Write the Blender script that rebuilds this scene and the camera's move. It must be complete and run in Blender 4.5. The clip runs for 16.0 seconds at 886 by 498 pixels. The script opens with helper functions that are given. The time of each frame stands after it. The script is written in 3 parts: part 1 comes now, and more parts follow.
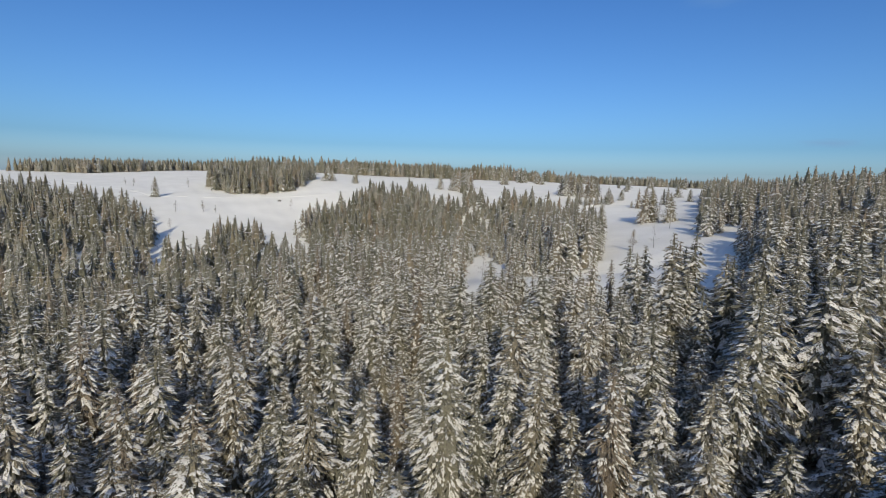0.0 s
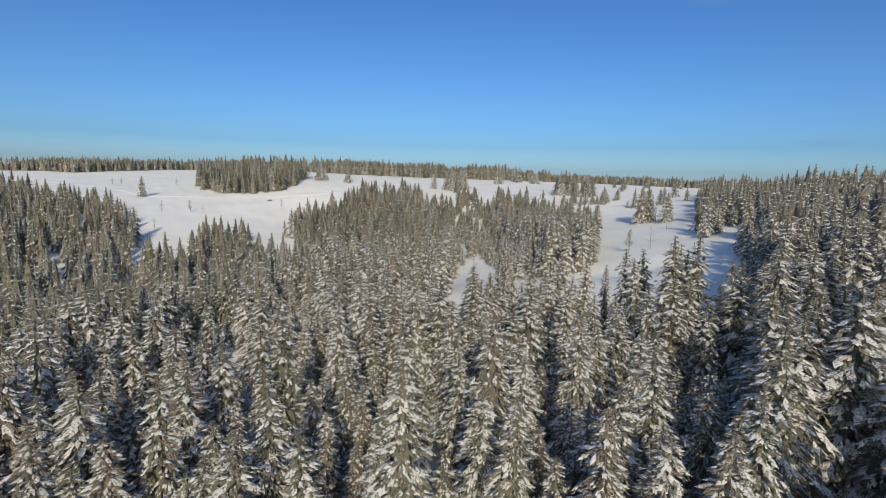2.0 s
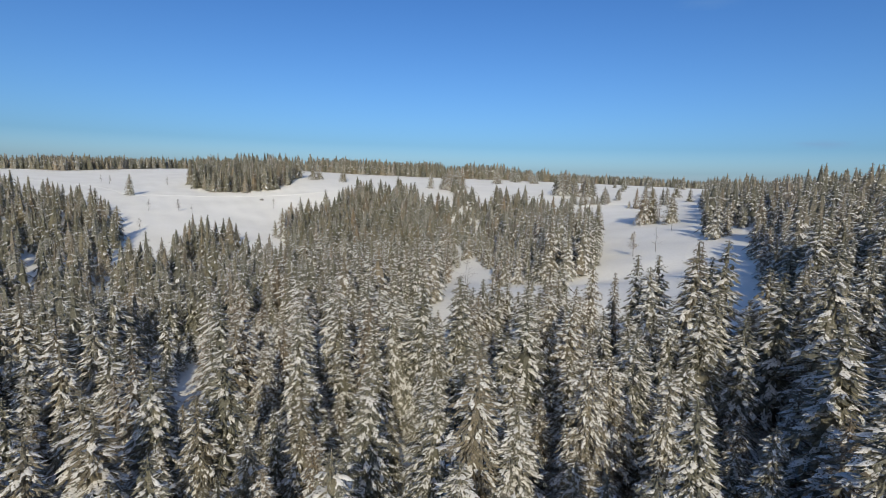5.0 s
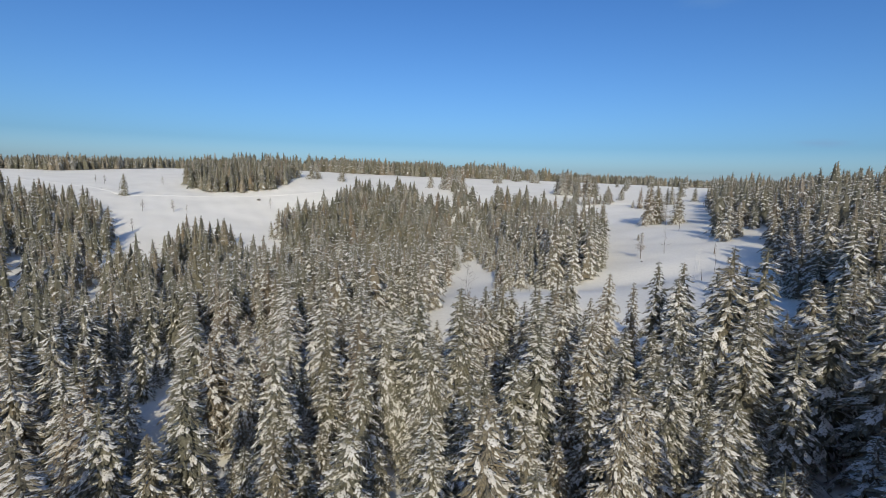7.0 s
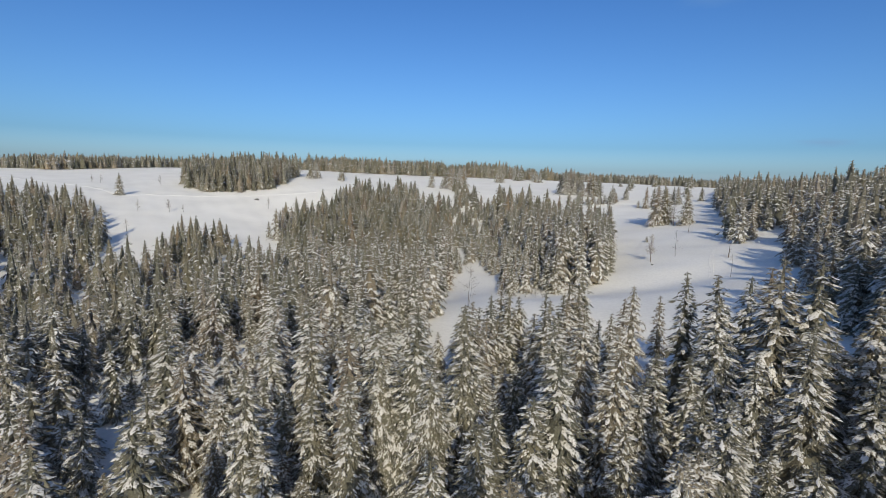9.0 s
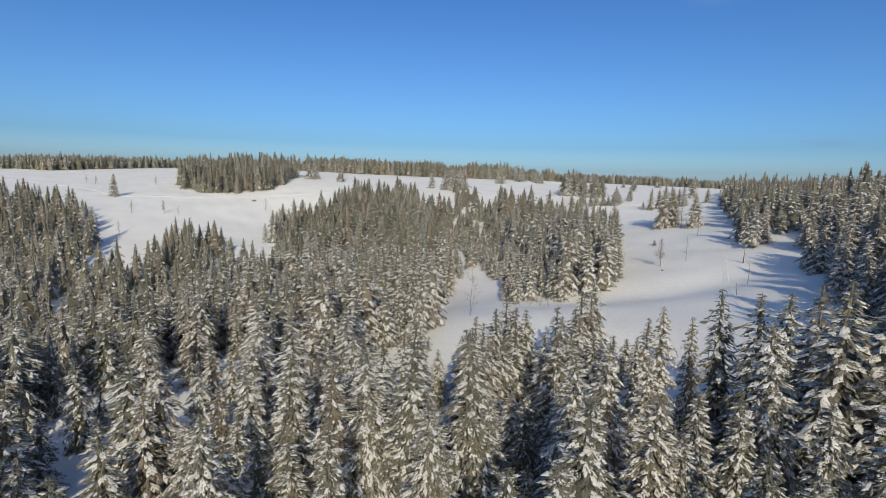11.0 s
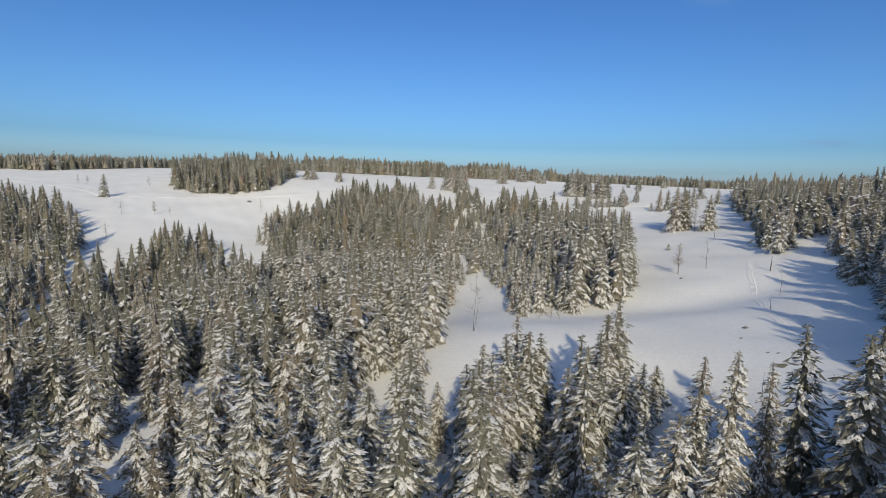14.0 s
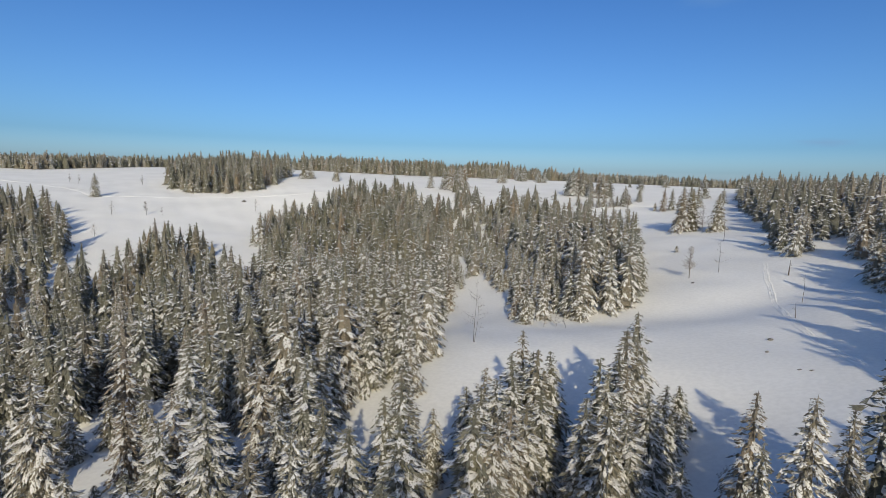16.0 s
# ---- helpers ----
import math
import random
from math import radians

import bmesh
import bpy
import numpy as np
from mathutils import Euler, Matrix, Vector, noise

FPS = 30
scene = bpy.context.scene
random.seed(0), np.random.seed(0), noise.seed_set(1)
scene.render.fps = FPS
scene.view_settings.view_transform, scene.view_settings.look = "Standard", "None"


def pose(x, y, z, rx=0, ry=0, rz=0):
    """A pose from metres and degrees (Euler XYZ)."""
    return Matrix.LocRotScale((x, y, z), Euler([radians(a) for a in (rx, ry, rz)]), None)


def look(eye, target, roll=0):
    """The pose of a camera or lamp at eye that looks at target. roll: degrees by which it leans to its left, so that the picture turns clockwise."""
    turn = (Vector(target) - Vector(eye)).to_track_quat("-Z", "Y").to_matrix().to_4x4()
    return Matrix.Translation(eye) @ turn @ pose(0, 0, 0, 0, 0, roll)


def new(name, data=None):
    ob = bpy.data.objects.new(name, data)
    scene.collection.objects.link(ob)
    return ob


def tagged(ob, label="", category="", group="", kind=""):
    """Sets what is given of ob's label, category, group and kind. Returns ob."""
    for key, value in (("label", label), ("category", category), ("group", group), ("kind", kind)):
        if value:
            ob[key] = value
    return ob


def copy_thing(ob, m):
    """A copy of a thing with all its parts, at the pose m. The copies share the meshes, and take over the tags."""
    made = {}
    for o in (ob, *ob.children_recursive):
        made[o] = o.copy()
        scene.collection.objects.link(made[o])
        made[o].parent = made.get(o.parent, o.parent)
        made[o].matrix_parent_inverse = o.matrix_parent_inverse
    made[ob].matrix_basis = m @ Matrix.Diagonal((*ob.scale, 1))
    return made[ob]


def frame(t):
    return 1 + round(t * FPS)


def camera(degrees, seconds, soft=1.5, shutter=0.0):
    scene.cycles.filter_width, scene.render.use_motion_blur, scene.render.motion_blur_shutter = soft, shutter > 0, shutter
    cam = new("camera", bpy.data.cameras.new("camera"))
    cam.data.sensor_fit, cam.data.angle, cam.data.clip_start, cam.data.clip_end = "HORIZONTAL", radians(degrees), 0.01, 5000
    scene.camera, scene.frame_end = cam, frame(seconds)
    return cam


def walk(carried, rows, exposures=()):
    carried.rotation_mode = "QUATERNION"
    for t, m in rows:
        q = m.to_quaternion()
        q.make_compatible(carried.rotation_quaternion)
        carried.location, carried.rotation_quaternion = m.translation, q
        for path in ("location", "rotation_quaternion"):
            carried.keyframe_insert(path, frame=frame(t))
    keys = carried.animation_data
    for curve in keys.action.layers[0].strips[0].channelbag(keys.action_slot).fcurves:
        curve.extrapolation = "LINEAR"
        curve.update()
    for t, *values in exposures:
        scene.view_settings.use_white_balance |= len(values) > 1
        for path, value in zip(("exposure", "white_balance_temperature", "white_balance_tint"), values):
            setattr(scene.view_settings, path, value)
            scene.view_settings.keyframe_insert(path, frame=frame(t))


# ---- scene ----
cam = camera(80.0, 16.0, soft=0.75)
PATH = [
    (0, (0.033, -0.029, 40.102), (0.026, 1.953, 39.839), 1.4),
    (0.5, (0.735, 1.997, 40.061), (0.734, 3.979, 39.796), 1.4),
    (1, (1.507, 4.311, 40.009), (1.508, 6.293, 39.745), 1.4),
    (1.5, (2.324, 6.595, 39.904), (2.327, 8.578, 39.64), 1.4),
    (2, (3.081, 8.978, 39.791), (3.088, 10.961, 39.527), 1.4),
    (2.5, (3.75, 11.209, 39.657), (3.759, 13.191, 39.393), 1.5),
    (3, (4.326, 13.402, 39.51), (4.338, 15.384, 39.245), 1.5),
    (5.5, (5.657, 24.46, 38.896), (5.668, 26.443, 38.633), 1.6),
    (6, (5.785, 26.781, 38.886), (5.795, 28.763, 38.622), 1.6),
    (6.5, (5.798, 28.965, 38.855), (5.808, 30.948, 38.591), 1.6),
    (7, (5.714, 31.032, 38.899), (5.725, 33.014, 38.634), 1.5),
    (7.5, (5.606, 33.089, 38.886), (5.616, 35.071, 38.62), 1.6),
    (8, (5.586, 35.405, 38.884), (5.595, 37.387, 38.618), 1.6),
    (8.5, (5.604, 37.505, 38.877), (5.612, 39.487, 38.61), 1.5),
    (9, (5.645, 39.835, 39.004), (5.652, 41.817, 38.736), 1.5),
    (11.5, (5.605, 50.984, 39.38), (5.61, 52.967, 39.114), 1.5),
    (12, (5.569, 53.391, 39.465), (5.573, 55.373, 39.199), 1.5),
    (12.5, (5.58, 55.718, 39.528), (5.584, 57.701, 39.261), 1.5),
    (13, (5.567, 58.158, 39.525), (5.57, 60.141, 39.259), 1.5),
    (13.5, (5.569, 60.622, 39.503), (5.572, 62.605, 39.236), 1.5),
    (14, (5.604, 63.069, 39.418), (5.608, 65.051, 39.152), 1.5),
    (14.5, (5.649, 65.692, 39.39), (5.654, 67.674, 39.123), 1.5),
    (15, (5.746, 68.175, 39.261), (5.751, 70.157, 38.994), 1.5),
    (15.5, (5.807, 70.57, 39.187), (5.812, 72.552, 38.92), 1.5),
    (16, (5.949, 72.618, 39.22), (5.956, 74.6, 38.952), 1.5),
]
walk(cam, [(t, look(eye, target, roll)) for t, eye, target, roll in PATH])

# ---- light ----
SUN_ELEVATION, SUN_AZIMUTH = radians(26), radians(178)   # azimuth clockwise from +y
world = bpy.data.worlds.new("winter_sky")
scene.world = world
world.use_nodes = True
wn, wl = world.node_tree.nodes, world.node_tree.links
sky = wn.new("ShaderNodeTexSky")
sky.sky_type, sky.sun_disc = "NISHITA", False
sky.sun_elevation, sky.sun_rotation = SUN_ELEVATION, SUN_AZIMUTH
sky.altitude, sky.air_density, sky.dust_density, sky.ozone_density = 2000, 1.0, 9.0, 3.4
# cold, clear winter air: deeper blue overhead, paler towards the horizon
where = wn.new("ShaderNodeTexCoord")
height_of = wn.new("ShaderNodeSeparateXYZ")
wl.new(where.outputs["Generated"], height_of.inputs[0])
air = wn.new("ShaderNodeValToRGB")
air.color_ramp.elements.new(0.02)
air.color_ramp.elements.new(0.06)
for stop, at, tint in zip(air.color_ramp.elements, (0.0, 0.02, 0.06, 0.36), ((1.8, 2.0, 2.2, 1), (1.0, 1.27, 1.5, 1), (0.59, 0.875, 1.1, 1), (0.41, 0.74, 1.09, 1))):
    stop.position, stop.color = at, tint
wl.new(height_of.outputs[2], air.inputs[0])
clear = wn.new("ShaderNodeMix")
clear.data_type, clear.blend_type = "RGBA", "MULTIPLY"
# the blue tint fades round the unseen sun, added pale fill for the shade
toward = Vector((math.sin(SUN_AZIMUTH) * math.cos(SUN_ELEVATION), math.cos(SUN_AZIMUTH) * math.cos(SUN_ELEVATION), math.sin(SUN_ELEVATION)))
facing, sunward_fade = wn.new("ShaderNodeVectorMath"), wn.new("ShaderNodeMapRange")
facing.operation, facing.inputs[1].default_value = "DOT_PRODUCT", toward
wl.new(where.outputs["Generated"], facing.inputs[0])
sunward_fade.inputs[1].default_value, sunward_fade.inputs[2].default_value, sunward_fade.inputs[3].default_value, sunward_fade.inputs[4].default_value = -0.3, 0.8, 1.0, 0.2
wl.new(facing.outputs["Value"], sunward_fade.inputs[0])
wl.new(sunward_fade.outputs[0], clear.inputs[0])
wl.new(sky.outputs[0], clear.inputs[6])
wl.new(air.outputs[0], clear.inputs[7])
# two thin wisps of cloud low in the sky
out = clear.outputs[2]
for way, size, strength in (((0.578, 0.813, 0.067), (0.04, 0.2, 0.008), 0.6), ((0.4104, 0.8666, 0.2837), (0.05, 0.2, 0.012), 0.14)):
    shift, stretch, puff = wn.new("ShaderNodeVectorMath"), wn.new("ShaderNodeVectorMath"), wn.new("ShaderNodeTexNoise")
    wl.new(where.outputs["Generated"], shift.inputs[0])
    shift.operation, shift.inputs[1].default_value = "SUBTRACT", way
    stretch.operation, stretch.inputs[1].default_value = "DIVIDE", size
    wl.new(shift.outputs[0], stretch.inputs[0])
    length = wn.new("ShaderNodeVectorMath")
    length.operation = "LENGTH"
    wl.new(stretch.outputs[0], length.inputs[0])
    puff.inputs["Scale"].default_value, puff.inputs["Detail"].default_value = 1.6, 4
    wl.new(stretch.outputs[0], puff.inputs["Vector"])
    add = wn.new("ShaderNodeMath")
    add.operation = "ADD"
    wl.new(length.outputs["Value"], add.inputs[0])
    wl.new(puff.outputs[0], add.inputs[1])
    edge = wn.new("ShaderNodeMapRange")
    edge.inputs[1].default_value, edge.inputs[2].default_value, edge.inputs[3].default_value, edge.inputs[4].default_value = 0.6, 1.5, strength, 0.0
    wl.new(add.outputs[0], edge.inputs[0])
    cloud = wn.new("ShaderNodeMix")
    cloud.data_type = "RGBA"
    wl.new(edge.outputs[0], cloud.inputs[0])
    wl.new(out, cloud.inputs[6])
    cloud.inputs[7].default_value = (1.75, 3.1, 4.9, 1)
    out = cloud.outputs[2]
wl.new(out, wn["Background"].inputs[0])
wn["Background"].inputs[1].default_value = 0.119

sun = new("sun", bpy.data.lights.new("sun", "SUN"))
sun.data.energy, sun.data.angle, sun.data.color = 3.1, radians(0.53), (1.0, 0.885, 0.65)
sun.matrix_world = look(toward * 400, (0, 0, 0))


# ---- materials ----
def material(name, colour, rough=0.8):
    m = bpy.data.materials.new(name)
    m.use_nodes = True
    b = m.node_tree.nodes["Principled BSDF"]
    b.inputs["Base Color"].default_value = (*colour, 1)
    b.inputs["Roughness"].default_value = rough
    b.inputs["Specular IOR Level"].default_value = 0.25
    return m, m.node_tree.nodes, m.node_tree.links, b


def noise_node(nodes, links, scale, detail=3.0, source=None):
    n = nodes.new("ShaderNodeTexNoise")
    n.inputs["Scale"].default_value, n.inputs["Detail"].default_value = scale, detail
    if source:
        links.new(source, n.inputs["Vector"])
    return n


def ramp(nodes, links, source, low, high, a, b):
    r = nodes.new("ShaderNodeValToRGB")
    r.color_ramp.elements[0].position, r.color_ramp.elements[1].position = low, high
    r.color_ramp.elements[0].color, r.color_ramp.elements[1].color = (*a, 1), (*b, 1)
    links.new(source, r.inputs[0])
    return r


def mix(nodes, links, fac, a, b, blend="MIX"):
    m = nodes.new("ShaderNodeMix")
    m.data_type, m.blend_type = "RGBA", blend
    for value, socket in ((fac, m.inputs[0]), (a, m.inputs[6]), (b, m.inputs[7])):
        if isinstance(value, (int, float)):
            socket.default_value = value
        elif isinstance(value, tuple):
            socket.default_value = (*value, 1)
        else:
            links.new(value, socket)
    return m.outputs[2]


def snow_ground_material():
    m, n, l, b = material("snow_cover", (0.8, 0.8, 0.8), 0.75)
    geo = n.new("ShaderNodeNewGeometry")
    drift = noise_node(n, l, 0.035, 4, geo.outputs["Position"])
    grain = noise_node(n, l, 1.3, 5, geo.outputs["Position"])
    c1 = ramp(n, l, drift.outputs[0], 0.3, 0.7, (0.84, 0.83, 0.785), (0.92, 0.91, 0.865))
    c2 = ramp(n, l, grain.outputs[0], 0.35, 0.65, (0.93, 0.93, 0.93), (1, 1, 1))
    l.new(mix(n, l, 1.0, c1.outputs[0], c2.outputs[0], "MULTIPLY"), b.inputs["Base Color"])
    bump = n.new("ShaderNodeBump")
    bump.inputs["Strength"].default_value, bump.inputs["Distance"].default_value = 0.12, 0.2
    l.new(grain.outputs[0], bump.inputs["Height"])
    l.new(bump.outputs[0], b.inputs["Normal"])
    return m


def let_light_through(n, l, b, colour, share):
    """Part of the light that falls on thin sprays and loose snow comes out on the far side."""
    t, m = n.new("ShaderNodeBsdfTranslucent"), n.new("ShaderNodeMixShader")
    l.new(colour, t.inputs["Color"])
    m.inputs[0].default_value = share
    l.new(b.outputs[0], m.inputs[1])
    l.new(t.outputs[0], m.inputs[2])
    l.new(m.outputs[0], n["Material Output"].inputs["Surface"])


def snow_load_material():
    m, n, l, b = material("bough_snow", (0.8, 0.8, 0.8), 0.8)
    geo = n.new("ShaderNodeNewGeometry")
    grain = noise_node(n, l, 6.0, 6, geo.outputs["Position"])
    c = ramp(n, l, grain.outputs[0], 0.38, 0.45, (0.17, 0.155, 0.11), (0.92, 0.91, 0.895))   # needles poke through
    l.new(c.outputs[0], b.inputs["Base Color"])
    let_light_through(n, l, b, c.outputs[0], 0.34)
    bump = n.new("ShaderNodeBump")
    bump.inputs["Strength"].default_value, bump.inputs["Distance"].default_value = 0.6, 0.12
    l.new(grain.outputs[0], bump.inputs["Height"])
    l.new(bump.outputs[0], b.inputs["Normal"])
    return m


def needle_material(name, tones, frost_from, thin, thick, size):
    """Dark olive needles with frost; tint and frost vary from tree to tree and bough to bough."""
    m, n, l, b = material(name, (0.06, 0.06, 0.03), 0.85)
    geo, info, tone = n.new("ShaderNodeNewGeometry"), n.new("ShaderNodeObjectInfo"), n.new("ShaderNodeAttribute")
    tone.attribute_name = "tone"   # one number for each tree of a mass

    def calc(kind, x, y=None, z=None):
        q = n.new("ShaderNodeMath")
        q.operation = kind
        for value, socket in zip((x, y, z), q.inputs):
            if isinstance(value, (int, float)):
                socket.default_value = value
            elif value is not None:
                l.new(value, socket)
        return q.outputs[0]

    place = n.new("ShaderNodeTexWhiteNoise")   # and one for each tree that stands by itself
    l.new(info.outputs["Location"], place.inputs["Vector"])
    which = calc("FRACT", calc("ADD", tone.outputs["Fac"], place.outputs["Value"]))
    other = calc("FRACT", calc("MULTIPLY", which, 7.31))
    tree = n.new("ShaderNodeValToRGB")
    l.new(which, tree.inputs[0])
    for k in range(len(tones) - 2):
        tree.color_ramp.elements.new(0.5)
    for stop, at, colour in zip(tree.color_ramp.elements, (0.0, 0.45, 0.85, 1.0), tones):
        stop.position, stop.color = at, (*colour, 1)
    bough = ramp(n, l, geo.outputs["Random Per Island"], 0.0, 1.0, (0.62, 0.68, 0.7), (1.25, 1.2, 1.1))
    base = mix(n, l, 1.0, tree.outputs[0], bough.outputs[0], "MULTIPLY")
    fine = noise_node(n, l, 9.0, 5, geo.outputs["Position"])
    shade = ramp(n, l, fine.outputs[0], 0.35, 0.65, (0.45, 0.45, 0.45), (1.25, 1.25, 1.25))
    base = mix(n, l, 1.0, base, shade.outputs[0], "MULTIPLY")
    frost = noise_node(n, l, size, 8, geo.outputs["Position"])
    total = calc("ADD", frost.outputs[0], calc("MULTIPLY_ADD", other, 0.16, -0.08))   # some trees are whiter than others
    f = ramp(n, l, total, frost_from, frost_from + 0.11, (thin, thin, thin), (thick, thick, thick))
    colour = mix(n, l, f.outputs[0], base, (0.72, 0.72, 0.74))
    l.new(colour, b.inputs["Base Color"])
    let_light_through(n, l, b, mix(n, l, 1.0, colour, (1.3, 1.12, 0.82), "MULTIPLY"), 0.38)   # needles pass on warm light
    bump = n.new("ShaderNodeBump")
    bump.inputs["Strength"].default_value, bump.inputs["Distance"].default_value = 0.7, 0.1
    l.new(fine.outputs[0], bump.inputs["Height"])
    l.new(bump.outputs[0], b.inputs["Normal"])
    return m


def bark_material():
    m, n, l, b = material("bark", (0.1, 0.075, 0.055), 0.9)
    geo = n.new("ShaderNodeNewGeometry")
    t = noise_node(n, l, 7, 5, geo.outputs["Position"])
    c = ramp(n, l, t.outputs[0], 0.3, 0.7, (0.06, 0.045, 0.035), (0.2, 0.16, 0.13))
    l.new(c.outputs[0], b.inputs["Base Color"])
    return m


def stone_material():
    m, n, l, b = material("stone", (0.2, 0.19, 0.18), 0.9)
    geo = n.new("ShaderNodeNewGeometry")
    t = noise_node(n, l, 4, 6, geo.outputs["Position"])
    c = ramp(n, l, t.outputs[0], 0.35, 0.7, (0.08, 0.075, 0.07), (0.32, 0.3, 0.28))
    l.new(c.outputs[0], b.inputs["Base Color"])
    return m


SNOW, BOUGH_SNOW, BARK, STONE = snow_ground_material(), snow_load_material(), bark_material(), stone_material()
NEEDLES = needle_material("frosted_needles", ((0.155, 0.158, 0.112), (0.2, 0.195, 0.138), (0.245, 0.218, 0.158), (0.25, 0.204, 0.15)), 0.58, 0.12, 0.78, 4.0)
GREEN_NEEDLES = needle_material("green_needles", ((0.118, 0.122, 0.074), (0.17, 0.165, 0.1), (0.235, 0.205, 0.13), (0.25, 0.195, 0.13)), 0.55, 0.1, 0.75, 2.6)


# ---- ground ----
# Rises and hollows of the land: x, y, radius, height.
BASE_LEVEL = 28.56
HILLS = [
    (14, 180, 30, 5.81),
    (-30, 900, 160, -3.95),
    (-330, 690, 90, -1.92),
    (-105, 500, 60, -9.36),
    (0, 60, 90, -7.01),
    (-90, 160, 110, -3.70),
    (90, 90, 100, 6.97),
    (60, 175, 55, -6.19),
    (30, 225, 60, -2.44),
    (100, 260, 80, -2.86),
    (-50, 250, 80, -8.72),
    (-180, 280, 130, -14.14),
    (-150, 400, 90, -3.58),
    (-60, 400, 110, -10.69),
    (60, 380, 110, -9.31),
    (180, 330, 130, -6.40),
    (300, 200, 190, 8.82),
    (-270, 440, 130, -5.46),
    (-240, 560, 110, 0.00),
    (-380, 620, 180, -9.45),
    (-100, 600, 150, -9.76),
    (80, 600, 170, -6.84),
    (0, 850, 260, 11.73),
    (-400, 900, 300, 15.12),
    (350, 700, 280, 2.70),
    (-250, 60, 180, -41.51),
    (100, -80, 160, -8.59),
    (240, 310, 75, 6.5),
    (-215, 690, 45, 5.0),
    (-40, 490, 62, -4.0),
    (45, 425, 50, -3.5),
    (-135, 330, 60, -3.0),
    (-52, 150, 28, 5.5),
    (30, 142, 20, -6.0),
]


def land(x, y):
    """Height of the snow surface; works on numbers and arrays."""
    z = BASE_LEVEL
    for cx, cy, r, h in HILLS:
        z = z + h * np.exp(-((x - cx) ** 2 + (y - cy) ** 2) / (2.0 * r * r))
    z = z - 2.2 * np.exp(-((x - 72) / 34) ** 2 - ((y - 206) / 13) ** 2)   # shallow dip across the clearing
    z = z + 0.35 * np.sin(x / 9.1 + 1.3 * np.sin(y / 13.0)) * np.cos(y / 11.3) + 0.12 * np.sin(x / 2.9 + y / 4.7)
    return z


def mesh_object(name, verts, faces, mats, index=None, smooth=False, parent=None):
    me = bpy.data.meshes.new(name)
    verts, faces = np.asarray(verts, np.float32), np.asarray(faces, np.int32)
    k = faces.shape[1]
    me.vertices.add(len(verts))
    me.vertices.foreach_set("co", verts.ravel())
    me.loops.add(faces.size)
    me.loops.foreach_set("vertex_index", faces.ravel())
    me.polygons.add(len(faces))
    me.polygons.foreach_set("loop_start", np.arange(0, faces.size, k, dtype=np.int32))
    for m in mats:
        me.materials.append(m)
    if index is not None:
        me.polygons.foreach_set("material_index", np.asarray(index, np.int32))
    me.polygons.foreach_set("use_smooth", np.full(len(faces), smooth))
    me.update(calc_edges=True)
    ob = new(name, me)
    if parent:
        ob.parent = parent
    return ob


def grid_mesh(name, xs, ys, height, mat):
    gx, gy = np.meshgrid(xs, ys)
    verts = np.stack([gx, gy, height(gx, gy)], -1).reshape(-1, 3)
    w, h = len(xs), len(ys)
    i = (np.arange(h - 1)[:, None] * w + np.arange(w - 1)).ravel()
    return mesh_object(name, verts, np.stack([i, i + 1, i + w + 1, i + w], -1), [mat], smooth=True)


def graded(low, a, b, high, step, count):
    """Even steps from a to b, growing ones out to low and high."""
    out = np.linspace(0, 1, count + 1)[1:] ** 2.2
    return np.concatenate([(a - (a - low) * out)[::-1], np.arange(a, b, step), b + (high - b) * out])


ground = grid_mesh("ground", graded(-3500, -340, 260, 3500, 3.0, 45), graded(-1500, -40, 640, 4200, 3.0, 60), land, SNOW)
tagged(ground, "rolling snow-covered ground with soft drifts", "ground", kind="structure")


# ---- spruce trees ----
class Pieces:
    """Collects triangles with a material number."""

    def __init__(self):
        self.v, self.f, self.m, self.n = [], [], [], 0

    def add(self, verts, faces, mat):
        self.v.append(np.asarray(verts, float))
        self.f.append(np.asarray(faces, int) + self.n)
        self.m.append(np.full(len(faces), mat))
        self.n += len(verts)

    def arrays(self):
        return np.concatenate(self.v), np.concatenate(self.f), np.concatenate(self.m)


def cone(pieces, radius, z0, z1, sides, mat, rng, jag=0.0):
    a = np.arange(sides) * 2 * math.pi / sides + rng.random() * 6
    r = radius * (1 + jag * (rng.random(sides) - 0.5))
    ring = np.stack([r * np.cos(a), r * np.sin(a), np.full(sides, z0)], -1)
    faces = [(i, (i + 1) % sides, sides) for i in range(sides)]
    pieces.add(np.vstack([ring, [[0, 0, z1]]]), faces, mat)


def kites(pieces, p, way, length, width, sag, mat):
    """Many pointed, roof-shaped sprays at once: foot, direction, length, half width."""
    across = np.cross(way, (0, 0, 1.0))
    across *= (width / np.maximum(np.linalg.norm(across, axis=1), 1e-6))[:, None]
    mid, tip = p + way * (0.5 * length)[:, None], p + way * length[:, None]
    low = np.zeros_like(p)
    low[:, 2] = sag * width
    k = 4 * np.arange(len(p))[:, None]
    pieces.add(np.stack([p, mid - across - low, tip, mid + across - low], 1).reshape(-1, 3), np.concatenate([k + (0, 1, 2), k + (0, 2, 3)]), mat)


